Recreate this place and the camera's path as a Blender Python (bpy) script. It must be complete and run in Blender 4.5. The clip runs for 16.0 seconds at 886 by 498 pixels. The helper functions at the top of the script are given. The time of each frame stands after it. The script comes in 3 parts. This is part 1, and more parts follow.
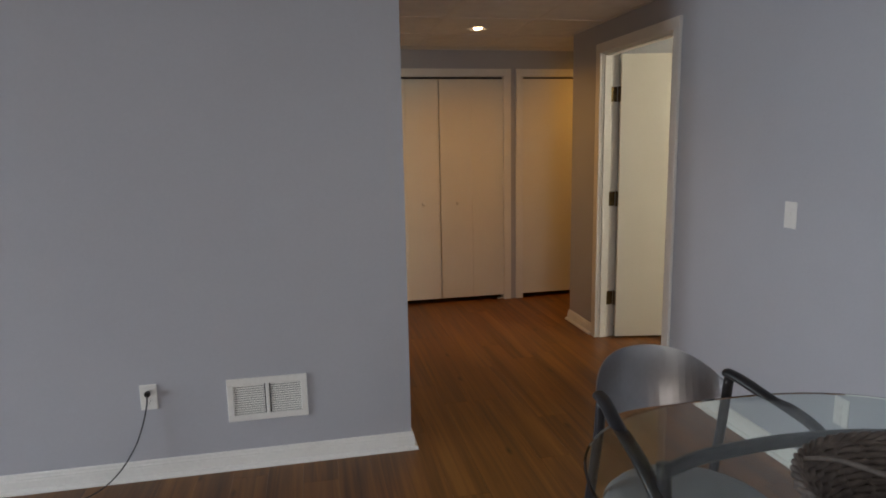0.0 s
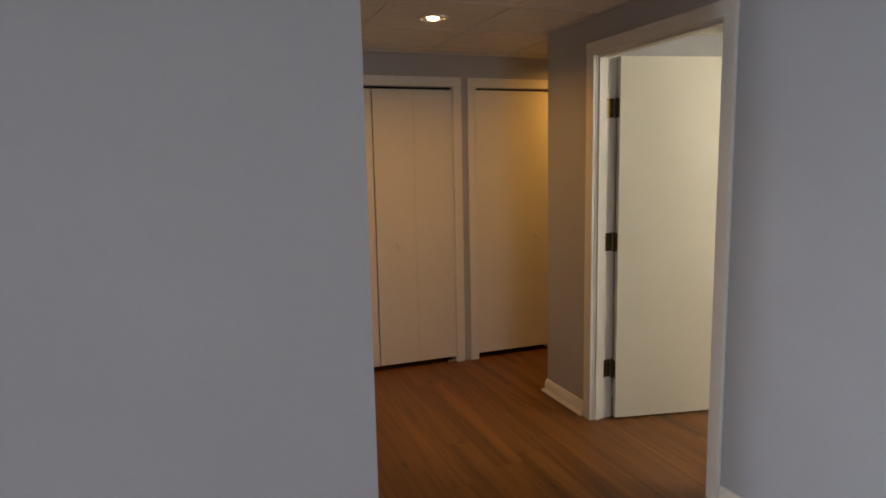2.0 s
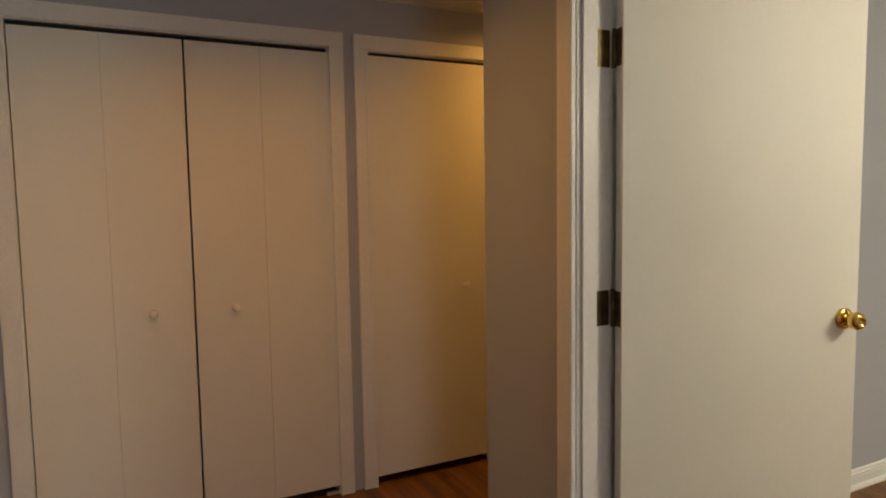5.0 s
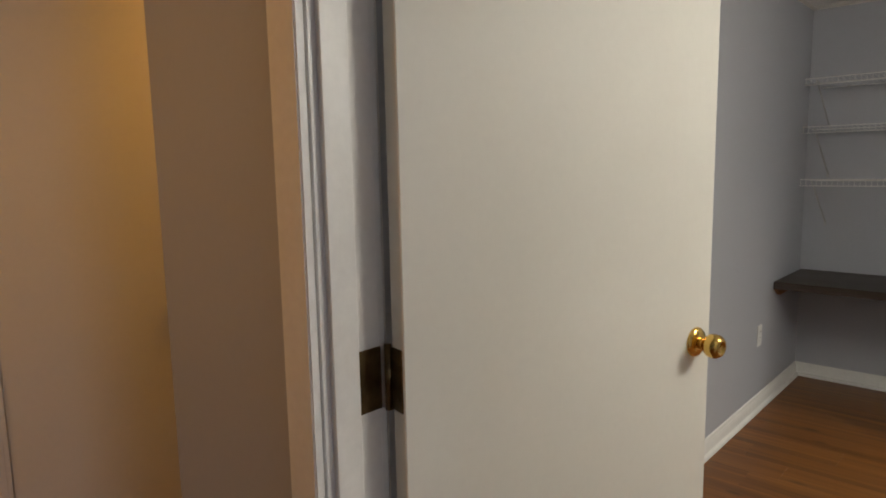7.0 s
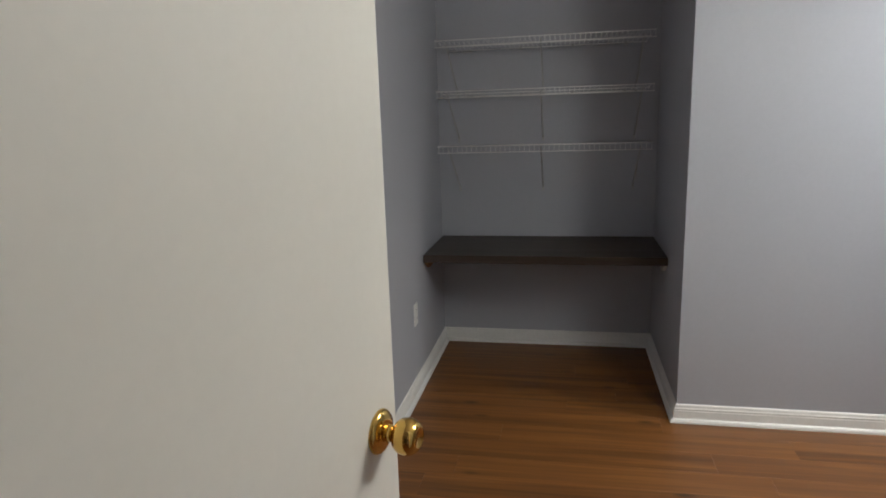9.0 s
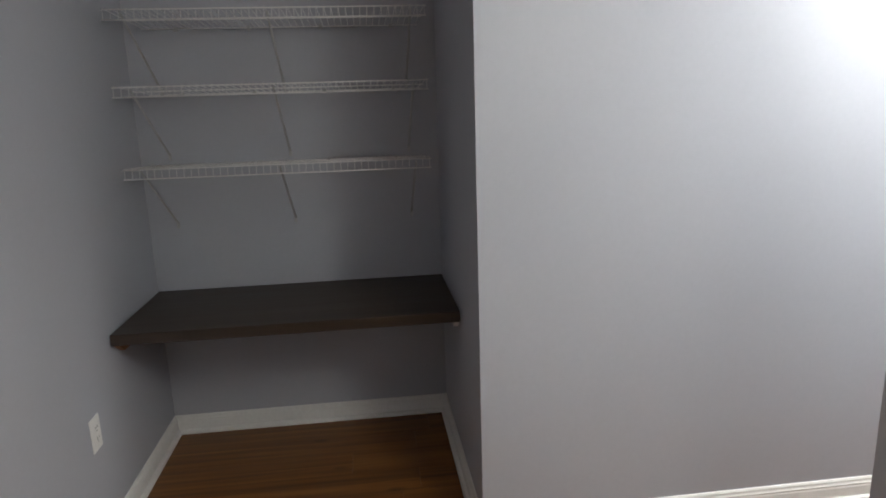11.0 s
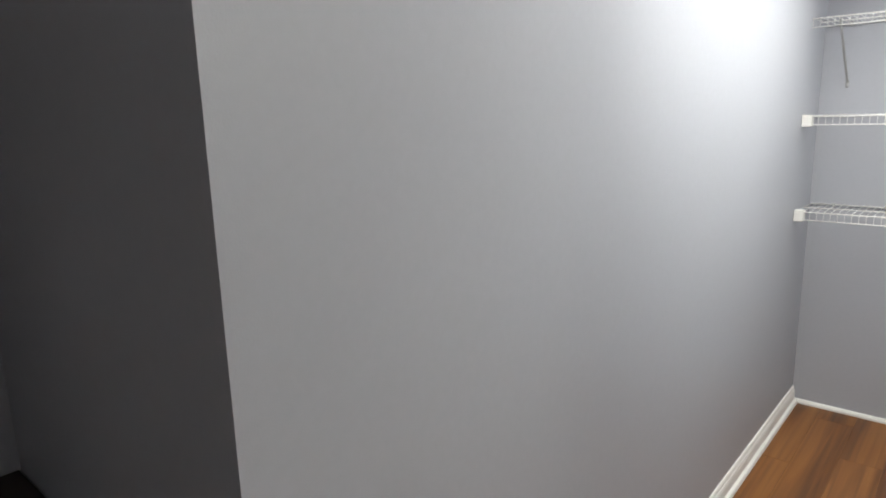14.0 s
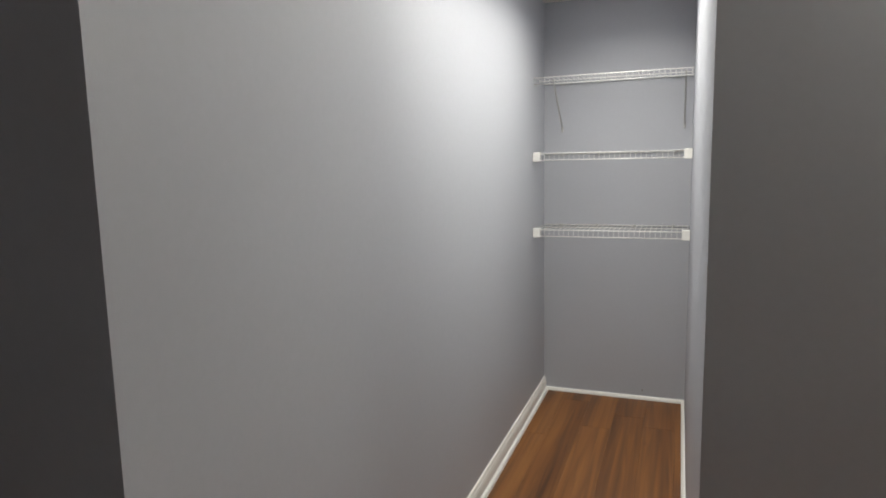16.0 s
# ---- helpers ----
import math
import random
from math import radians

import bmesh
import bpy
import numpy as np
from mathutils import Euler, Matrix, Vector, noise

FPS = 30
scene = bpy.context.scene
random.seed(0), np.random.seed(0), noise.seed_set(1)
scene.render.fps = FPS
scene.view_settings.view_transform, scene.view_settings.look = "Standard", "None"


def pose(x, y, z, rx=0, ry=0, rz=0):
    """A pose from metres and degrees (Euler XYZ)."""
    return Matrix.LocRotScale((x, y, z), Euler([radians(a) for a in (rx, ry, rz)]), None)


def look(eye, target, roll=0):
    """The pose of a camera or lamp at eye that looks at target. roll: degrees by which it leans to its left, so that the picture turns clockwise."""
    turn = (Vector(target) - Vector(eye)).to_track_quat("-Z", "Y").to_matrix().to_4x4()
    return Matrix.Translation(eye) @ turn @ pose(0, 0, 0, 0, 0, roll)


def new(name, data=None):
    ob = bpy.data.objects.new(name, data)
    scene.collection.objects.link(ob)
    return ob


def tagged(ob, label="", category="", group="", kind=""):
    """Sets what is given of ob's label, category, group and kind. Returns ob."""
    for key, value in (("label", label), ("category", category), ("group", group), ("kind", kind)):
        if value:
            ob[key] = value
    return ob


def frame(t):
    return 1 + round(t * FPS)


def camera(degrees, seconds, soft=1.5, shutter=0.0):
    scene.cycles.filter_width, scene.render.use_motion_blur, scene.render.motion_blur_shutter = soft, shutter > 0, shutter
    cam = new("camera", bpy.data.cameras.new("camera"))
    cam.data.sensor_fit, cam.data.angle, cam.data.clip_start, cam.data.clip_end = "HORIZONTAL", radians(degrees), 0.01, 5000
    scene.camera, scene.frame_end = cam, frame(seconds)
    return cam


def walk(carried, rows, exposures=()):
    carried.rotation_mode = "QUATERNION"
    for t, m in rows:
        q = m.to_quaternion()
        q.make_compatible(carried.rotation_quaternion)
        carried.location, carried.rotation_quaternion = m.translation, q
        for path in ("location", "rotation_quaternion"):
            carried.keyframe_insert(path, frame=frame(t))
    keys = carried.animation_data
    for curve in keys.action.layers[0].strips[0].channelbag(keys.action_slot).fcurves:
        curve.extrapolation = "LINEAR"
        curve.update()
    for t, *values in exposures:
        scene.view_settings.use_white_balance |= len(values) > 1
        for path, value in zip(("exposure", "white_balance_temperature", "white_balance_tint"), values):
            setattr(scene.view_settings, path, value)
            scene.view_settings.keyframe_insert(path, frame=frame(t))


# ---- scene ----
cam = camera(70.0, 16.0, soft=1.8)
PATH = [
    (0, (-0.006, -0.037, 1.435), (0.389, 1.895, 1.107), -1.1),
    (0.5, (-0.032, 0.269, 1.442), (0.412, 2.192, 1.114), -1.0),
    (1, (-0.025, 0.596, 1.451), (0.471, 2.506, 1.126), -1.2),
    (1.5, (-0.006, 0.894, 1.472), (0.558, 2.786, 1.154), -1.3),
    (2, (0.015, 1.207, 1.48), (0.705, 3.065, 1.209), -1.2),
    (2.5, (0.129, 1.484, 1.45), (0.919, 3.307, 1.226), -1.2),
    (3, (0.301, 1.74, 1.463), (1.125, 3.553, 1.272), -1.3),
    (3.5, (0.474, 2.007, 1.418), (1.314, 3.814, 1.254), -1.2),
    (3.7, (0.534, 2.112, 1.407), (1.379, 3.918, 1.249), -1.1),
    (6, (1.178, 3.156, 1.316), (2.178, 4.881, 1.16), -0.9),
    (6.5, (1.332, 3.318, 1.32), (2.539, 4.906, 1.17), -0.9),
    (7, (1.469, 3.417, 1.354), (2.923, 4.766, 1.096), -1.1),
    (7.5, (1.593, 3.528, 1.354), (3.232, 4.636, 1.053), -1.3),
    (8, (1.708, 3.616, 1.364), (3.487, 4.466, 1.032), -1.6),
    (8.5, (1.862, 3.664, 1.378), (3.73, 4.264, 0.994), -1.7),
    (9, (2.047, 3.678, 1.405), (3.967, 4.061, 0.995), -1.8),
    (9.5, (2.212, 3.639, 1.408), (4.153, 3.893, 1.001), -1.9),
    (10, (2.492, 3.602, 1.419), (4.447, 3.694, 1.007), -1.7),
    (10.2, (2.602, 3.576, 1.437), (4.557, 3.604, 1.016), -1.7),
    (12.5, (3.781, 3.452, 1.389), (5.578, 2.669, 0.991), -1.3),
    (13, (3.981, 3.445, 1.382), (5.672, 2.447, 0.999), -0.8),
    (13.5, (4.128, 3.454, 1.382), (5.664, 2.231, 0.998), -1.3),
    (14, (4.256, 3.524, 1.434), (5.543, 2.048, 1.027), -1.5),
    (14.5, (4.233, 3.649, 1.425), (5.343, 2.032, 1.033), -1.2),
    (15, (4.178, 3.731, 1.414), (5.148, 2.022, 1.045), -1.2),
    (15.5, (4.192, 3.789, 1.391), (5.034, 2.003, 1.072), -1.3),
    (16, (4.154, 3.811, 1.357), (4.851, 1.956, 1.09), -1.2),
]
EXPOSURES = [(0, 0.2, 6950, 11), (1.5, 0.28, 6950, 11), (3.7, 0.32, 7250, 11), (5.8, 0.26, 6500, 14), (7, 0.22, 6050, 15), (8.5, 0.06, 5700, 15), (9.5, 0.1, 5600, 15), (10.2, 0.3, 5600, 16), (12.3, 0.1, 5600, 14), (13.5, -0.05, 5650, 14), (14.5, -0.25, 5750, 15), (16, -0.5, 5850, 15)]
walk(cam, [(t, look(eye, target, roll)) for t, eye, target, roll in PATH], EXPOSURES)

# ---- world and lights ----
world = bpy.data.worlds.new("world")
scene.world = world
world.use_nodes = True
wn = world.node_tree
sky = wn.nodes.new("ShaderNodeTexSky")
sky.sky_type, sky.sun_disc = "NISHITA", False
sky.sun_elevation, sky.sun_rotation = radians(40), radians(200)
wn.links.new(sky.outputs[0], wn.nodes["Background"].inputs[0])
wn.nodes["Background"].inputs[1].default_value = 0.1


def lamp(name, kind, m, power, colour, size=0.1, size_y=None, spread=None):
    data = bpy.data.lights.new(name, kind)
    data.energy, data.color = power, colour
    if kind == "AREA":
        data.size = size
        data.shape = "RECTANGLE" if size_y else "DISK"
        if size_y:
            data.size_y = size_y
        if spread:
            data.spread = radians(spread)
    elif kind == "SPOT":
        data.shadow_soft_size, data.spot_size, data.spot_blend = size, radians(spread or 120), 0.6
    else:
        data.shadow_soft_size = size
    ob = new(name, data)
    ob.matrix_world = m
    return ob


WARM = (1.0, 0.47, 0.09)
COOL = (0.74, 0.86, 1.0)
FILL = (0.90, 0.91, 0.96)
INDOOR = (1.0, 0.94, 0.74)
ZC = 2.232
lamp("garden_daylight", "AREA", look((-6.42, 1.0, 1.0), (2.0, 1.0, -2.6)), 112, COOL, 1.8, 1.6, spread=120)
# added fill from behind the camera, set to even out the wall brightness
lamp("patio_fill", "AREA", look((0.7, -2.52, 1.1), (0.7, 2.0, -0.8)), 14, FILL, 1.8, 1.8, spread=130)
lamp("hall_can_light", "AREA", look((1.19, 4.45, ZC - 0.015), (1.216, 4.533, 0)), 4.3, WARM, 0.12, spread=150)
lamp("side_hall_can_light", "AREA", look((2.75, 5.07, ZC - 0.015), (2.75, 5.071, 0)), 4.1, WARM, 0.12, spread=165)
lamp("closet_panel_light", "AREA", look((4.42, 1.42, ZC - 0.02), (4.42, 1.421, 0)), 30, INDOOR, 0.24, 1.5, spread=150)
lamp("bedroom_lamp_light", "POINT", Matrix.Translation((3.45, 2.42, ZC - 0.30)), 50, INDOOR, 0.27)


# ---- materials ----
def mat(name, colour, rough=0.5, metal=0.0, mottle=0.06, scale=3.0, bump=0.0, bump_scale=250.0, spec=0.5, fine=0.03, fine_scale=60.0, coords="Object"):
    m = bpy.data.materials.new(name)
    m.use_nodes = True
    t = m.node_tree
    b = t.nodes["Principled BSDF"]
    b.inputs["Roughness"].default_value, b.inputs["Metallic"].default_value = rough, metal
    b.inputs["Specular IOR Level"].default_value = spec
    co = t.nodes.new("ShaderNodeTexCoord")
    last = None
    for amount, sc in ((mottle, scale), (fine, fine_scale)):
        n = t.nodes.new("ShaderNodeTexNoise")
        n.inputs["Scale"].default_value, n.inputs["Detail"].default_value = sc, 4
        t.links.new(co.outputs[coords], n.inputs["Vector"])
        r = t.nodes.new("ShaderNodeMapRange")
        r.inputs[1].default_value, r.inputs[2].default_value = 0.3, 0.7
        r.inputs[3].default_value, r.inputs[4].default_value = 1 - amount, 1 + amount
        t.links.new(n.outputs["Fac"], r.inputs[0])
        mul = t.nodes.new("ShaderNodeMix")
        mul.data_type, mul.blend_type = "RGBA", "MULTIPLY"
        mul.inputs[0].default_value = 1
        if last is None:
            mul.inputs[6].default_value = (*colour, 1)
        else:
            t.links.new(last, mul.inputs[6])
        t.links.new(r.outputs[0], mul.inputs[7])
        last = mul.outputs[2]
        if sc == scale:
            rr = t.nodes.new("ShaderNodeMapRange")
            rr.inputs[1].default_value, rr.inputs[2].default_value = 0.3, 0.7
            rr.inputs[3].default_value, rr.inputs[4].default_value = max(0, rough - 0.06), min(1, rough + 0.06)
            t.links.new(n.outputs["Fac"], rr.inputs[0])
            t.links.new(rr.outputs[0], b.inputs["Roughness"])
    t.links.new(last, b.inputs["Base Color"])
    if bump:
        n = t.nodes.new("ShaderNodeTexNoise")
        n.inputs["Scale"].default_value, n.inputs["Detail"].default_value = bump_scale, 3
        t.links.new(co.outputs[coords], n.inputs["Vector"])
        bp = t.nodes.new("ShaderNodeBump")
        bp.inputs["Strength"].default_value, bp.inputs["Distance"].default_value = bump, 0.002
        t.links.new(n.outputs["Fac"], bp.inputs["Height"])
        t.links.new(bp.outputs[0], b.inputs["Normal"])
    return m


def wood(name, stops, grain=(26, 1.3, 26), rough=0.38, vary=0.13, bump=0.10, knots=True):
    m = bpy.data.materials.new(name)
    m.use_nodes = True
    t = m.node_tree
    L = t.links.new
    b = t.nodes["Principled BSDF"]
    co = t.nodes.new("ShaderNodeTexCoord")
    info = t.nodes.new("ShaderNodeObjectInfo")
    geo = t.nodes.new("ShaderNodeNewGeometry")
    both = t.nodes.new("ShaderNodeMath")
    both.operation = "ADD"
    L(info.outputs["Random"], both.inputs[0])
    L(geo.outputs["Random Per Island"], both.inputs[1])
    shift = t.nodes.new("ShaderNodeMath")
    shift.operation = "MULTIPLY"
    shift.inputs[1].default_value = 37.0
    L(both.outputs[0], shift.inputs[0])
    off = t.nodes.new("ShaderNodeVectorMath")
    off.operation = "ADD"
    comb = t.nodes.new("ShaderNodeCombineXYZ")
    for i in range(3):
        L(shift.outputs[0], comb.inputs[i])
    L(co.outputs["Object"], off.inputs[0])
    L(comb.outputs[0], off.inputs[1])
    sc = t.nodes.new("ShaderNodeVectorMath")
    sc.operation = "MULTIPLY"
    sc.inputs[1].default_value = grain
    L(off.outputs[0], sc.inputs[0])
    n1 = t.nodes.new("ShaderNodeTexNoise")
    n1.inputs["Scale"].default_value, n1.inputs["Detail"].default_value, n1.inputs["Distortion"].default_value = 1.0, 6, 1.2
    L(sc.outputs[0], n1.inputs["Vector"])
    n2 = t.nodes.new("ShaderNodeTexNoise")
    n2.inputs["Scale"].default_value, n2.inputs["Detail"].default_value, n2.inputs["Distortion"].default_value = 0.22, 3, 1.6
    L(sc.outputs[0], n2.inputs["Vector"])
    mix = t.nodes.new("ShaderNodeMix")
    mix.inputs[0].default_value = 0.5
    L(n1.outputs["Fac"], mix.inputs[2])
    L(n2.outputs["Fac"], mix.inputs[3])
    ramp = t.nodes.new("ShaderNodeValToRGB")
    while len(ramp.color_ramp.elements) < len(stops):
        ramp.color_ramp.elements.new(0.5)
    for e, (p, c) in zip(ramp.color_ramp.elements, stops):
        e.position, e.color = p, (*c, 1)
    L(mix.outputs[0], ramp.inputs[0])
    last = ramp.outputs[0]
    if knots:
        v = t.nodes.new("ShaderNodeTexVoronoi")
        v.inputs["Scale"].default_value = 1.0
        s2 = t.nodes.new("ShaderNodeVectorMath")
        s2.operation = "MULTIPLY"
        s2.inputs[1].default_value = (6.5, 2.2, 6.5)
        L(off.outputs[0], s2.inputs[0])
        L(s2.outputs[0], v.inputs["Vector"])
        kr = t.nodes.new("ShaderNodeMapRange")
        kr.inputs[1].default_value, kr.inputs[2].default_value = 0.03, 0.11
        kr.inputs[3].default_value, kr.inputs[4].default_value = 0.3, 1.0
        L(v.outputs["Distance"], kr.inputs[0])
        km = t.nodes.new("ShaderNodeMix")
        km.data_type, km.blend_type = "RGBA", "MULTIPLY"
        km.inputs[0].default_value = 1
        L(last, km.inputs[6])
        L(kr.outputs[0], km.inputs[7])
        last = km.outputs[2]
    val = t.nodes.new("ShaderNodeMapRange")
    val.inputs[1].default_value, val.inputs[2].default_value = 0, 2
    val.inputs[3].default_value, val.inputs[4].default_value = 1 - vary, 1 + vary
    L(both.outputs[0], val.inputs[0])
    vm = t.nodes.new("ShaderNodeMix")
    vm.data_type, vm.blend_type = "RGBA", "MULTIPLY"
    vm.inputs[0].default_value = 1
    L(last, vm.inputs[6])
    L(val.outputs[0], vm.inputs[7])
    L(vm.outputs[2], b.inputs["Base Color"])
    rr = t.nodes.new("ShaderNodeMapRange")
    rr.inputs[3].default_value, rr.inputs[4].default_value = rough - 0.06, rough + 0.1
    L(n1.outputs["Fac"], rr.inputs[0])
    L(rr.outputs[0], b.inputs["Roughness"])
    bp = t.nodes.new("ShaderNodeBump")
    bp.inputs["Strength"].default_value, bp.inputs["Distance"].default_value = bump, 0.002
    L(n1.outputs["Fac"], bp.inputs["Height"])
    L(bp.outputs[0], b.inputs["Normal"])
    return m


def glow(name, colour, strength):
    m = bpy.data.materials.new(name)
    m.use_nodes = True
    b = m.node_tree.nodes["Principled BSDF"]
    b.inputs["Emission Color"].default_value = (*colour, 1)
    b.inputs["Emission Strength"].default_value = strength
    return m


def glass(name, tint=(0.86, 0.95, 0.92)):
    m = bpy.data.materials.new(name)
    m.use_nodes = True
    b = m.node_tree.nodes["Principled BSDF"]
    b.inputs["Transmission Weight"].default_value, b.inputs["Roughness"].default_value = 1.0, 0.02
    b.inputs["Base Color"].default_value, b.inputs["IOR"].default_value = (*tint, 1), 1.45
    return m


def brushed(name, colour, rough=0.32):
    m = mat(name, colour, rough, 1.0, 0.1, 4)
    t = m.node_tree
    co = t.nodes.new("ShaderNodeTexCoord")
    s = t.nodes.new("ShaderNodeVectorMath")
    s.operation = "MULTIPLY"
    s.inputs[1].default_value = (160, 160, 2)
    n = t.nodes.new("ShaderNodeTexNoise")
    n.inputs["Scale"].default_value = 1
    b = t.nodes.new("ShaderNodeBump")
    b.inputs["Strength"].default_value, b.inputs["Distance"].default_value = 0.25, 0.001
    t.links.new(co.outputs["Object"], s.inputs[0])
    t.links.new(s.outputs[0], n.inputs["Vector"])
    t.links.new(n.outputs["Fac"], b.inputs["Height"])
    t.links.new(b.outputs[0], t.nodes["Principled BSDF"].inputs["Normal"])
    return m


PAINT = mat("grey_wall_paint", (0.430, 0.440, 0.475), 0.5, mottle=0.025, scale=1.2, bump=0.10, bump_scale=320, fine=0.012)
TRIM = mat("white_trim_paint", (0.78, 0.77, 0.73), 0.44, mottle=0.03, scale=5, bump=0.008, bump_scale=90)
DOORPAINT = mat("cream_door_paint", (0.77, 0.75, 0.68), 0.52, mottle=0.025, scale=2.5, bump=0.02, bump_scale=120, fine=0.01, spec=0.35)
TILE = mat("ceiling_tile", (0.74, 0.72, 0.68), 0.85, mottle=0.05, scale=9, bump=0.6, bump_scale=140, fine=0.10, fine_scale=220)
GRID = mat("ceiling_grid_metal", (0.70, 0.67, 0.62), 0.45, mottle=0.03)
DARK = mat("dark_gap", (0.015, 0.013, 0.012), 0.8)
FLOORWOOD = wood("oak_plank", ((0.29, (0.053, 0.019, 0.005)), (0.43, (0.132, 0.051, 0.012)), (0.54, (0.200, 0.080, 0.018)), (0.72, (0.300, 0.134, 0.034))), grain=(34, 1.0, 34), rough=0.40, vary=0.08)
DESKWOOD = wood("walnut_board", ((0.3, (0.020, 0.013, 0.009)), (0.5, (0.036, 0.024, 0.016)), (0.75, (0.058, 0.040, 0.028))), grain=(30, 1.6, 30), rough=0.42, vary=0.05, knots=False)
PINE = wood("pine_cleat", ((0.3, (0.25, 0.11, 0.04)), (0.7, (0.42, 0.22, 0.09))), grain=(1.5, 30, 30), rough=0.6, knots=False)
BRASS = mat("polished_brass", (0.78, 0.52, 0.14), 0.13, 1.0, 0.05, 12)
OLDBRASS = mat("aged_brass", (0.16, 0.115, 0.055), 0.42, 1.0, 0.3, 40)
WIRE = mat("white_vinyl_wire", (0.80, 0.79, 0.76), 0.35, mottle=0.02)
BRACE = mat("grey_brace_metal", (0.46, 0.46, 0.445), 0.4, mottle=0.05)
PLASTIC = mat("white_plastic", (0.78, 0.77, 0.73), 0.3, mottle=0.015)
BLACKPLASTIC = mat("black_plastic", (0.012, 0.012, 0.013), 0.4)
BLACKMETAL = mat("black_powder_coat", (0.018, 0.018, 0.021), 0.38, 0.0, 0.15, 30)
STEEL = brushed("brushed_steel", (0.42, 0.42, 0.43))
CUSHION = mat("grey_upholstery", (0.30, 0.31, 0.33), 0.8, mottle=0.08, scale=20, bump=0.4, bump_scale=400)
GLASS = glass("table_glass")
PANE = glass("window_glass", (0.97, 0.98, 0.98))
WICKER = mat("grey_brown_wicker", (0.12, 0.10, 0.088), 0.75, mottle=0.35, scale=25, bump=0.5, bump_scale=200, fine=0.2)
REFLECTOR = mat("warm_lit_reflector", (0.75, 0.55, 0.33), 0.35, 0.8, 0.05, 20)
GLOW = glow("lamp_bulb_warm", (1.0, 0.74, 0.45), 9.0)
GLOWCOOL = glow("lamp_dome_white", (1.0, 0.95, 0.86), 3.0)


# ---- mesh helpers ----
def box(bm, x0, y0, z0, x1, y1, z1, m=None):
    vs = [bm.verts.new(v) for v in ((x0, y0, z0), (x1, y0, z0), (x1, y1, z0), (x0, y1, z0), (x0, y0, z1), (x1, y0, z1), (x1, y1, z1), (x0, y1, z1))]
    if m is not None:
        for v in vs:
            v.co = m @ v.co
    for f in ((3, 2, 1, 0), (4, 5, 6, 7), (0, 1, 5, 4), (1, 2, 6, 5), (2, 3, 7, 6), (3, 0, 4, 7)):
        bm.faces.new([vs[i] for i in f])
    return vs


def soft_box(x0, y0, z0, x1, y1, z1, r=0.003, seg=1):
    bm = bmesh.new()
    box(bm, x0, y0, z0, x1, y1, z1)
    bmesh.ops.bevel(bm, geom=bm.edges[:], offset=r, segments=seg, affect="EDGES", profile=0.5)
    return bm


def finish(name, bm, material, smooth=False):
    bmesh.ops.recalc_face_normals(bm, faces=bm.faces[:])
    me = bpy.data.meshes.new(name)
    bm.to_mesh(me)
    bm.free()
    me.materials.append(material)
    if smooth:
        me.shade_smooth()
    return new(name, me)


def part(name, bm, material, parent, label="", smooth=False):
    ob = finish(name, bm, material, smooth)
    ob.parent = parent
    if label:
        tagged(ob, label)
    return ob


def thing(name, x, y, z, label, category, group="", kind="", rz=0.0):
    ob = new(name)
    ob.empty_display_size = 0.05
    ob.matrix_world = pose(x, y, z, 0, 0, rz)
    return tagged(ob, label, category, group, kind)


def struct(name, bm, material, label, category, smooth=False):
    return tagged(finish(name, bm, material, smooth), label, category, kind="structure")


def tube(bm, pts, r, seg=8, close=False, flat=1.0):
    """A round bar along points."""
    pts = [Vector(p) for p in pts]
    rings, n = [], len(pts)
    up = Vector((0, 0, 1))
    for i, p in enumerate(pts):
        a = pts[(i - 1) % n] if close or i else p
        b = pts[(i + 1) % n] if close or i < n - 1 else p
        d = (b - a).normalized()
        s = d.cross(up)
        if s.length < 1e-3:
            s = d.cross(Vector((0, 1, 0)))
        s.normalize()
        u = s.cross(d)
        rad = r[i] if isinstance(r, (list, tuple)) else r
        rings.append([bm.verts.new(p + rad * (math.cos(k * math.tau / seg) * s + flat * math.sin(k * math.tau / seg) * u)) for k in range(seg)])
    for i in range(n if close else n - 1):
        A, B = rings[i], rings[(i + 1) % n]
        for k in range(seg):
            bm.faces.new((A[k], A[(k + 1) % seg], B[(k + 1) % seg], B[k]))
    if not close:
        bm.faces.new(rings[0][::-1])
        bm.faces.new(rings[-1])


def lathe(bm, profile, seg=24, m=None):
    """A turned body: profile of (radius, height) about z."""
    rings = []
    for r, z in profile:
        ring = []
        for k in range(seg):
            v = Vector((r * math.cos(k * math.tau / seg), r * math.sin(k * math.tau / seg), z))
            ring.append(bm.verts.new(m @ v if m else v))
        rings.append(ring)
    for A, B in zip(rings, rings[1:]):
        for k in range(seg):
            bm.faces.new((A[k], A[(k + 1) % seg], B[(k + 1) % seg], B[k]))
    bm.faces.new(rings[0][::-1])
    bm.faces.new(rings[-1])


def curve_pts(ctrl, n=6):
    """Catmull-Rom through control points."""
    c = [Vector(p) for p in ctrl]
    c = [2 * c[0] - c[1]] + c + [2 * c[-1] - c[-2]]
    out = []
    for i in range(1, len(c) - 2):
        for k in range(n):
            t = k / n
            a, b, d, e = c[i - 1], c[i], c[i + 1], c[i + 2]
            out.append(0.5 * ((2 * b) + (d - a) * t + (2 * a - 5 * b + 4 * d - e) * t * t + (3 * b - a - 3 * d + e) * t ** 3))
    return out + [c[-2]]


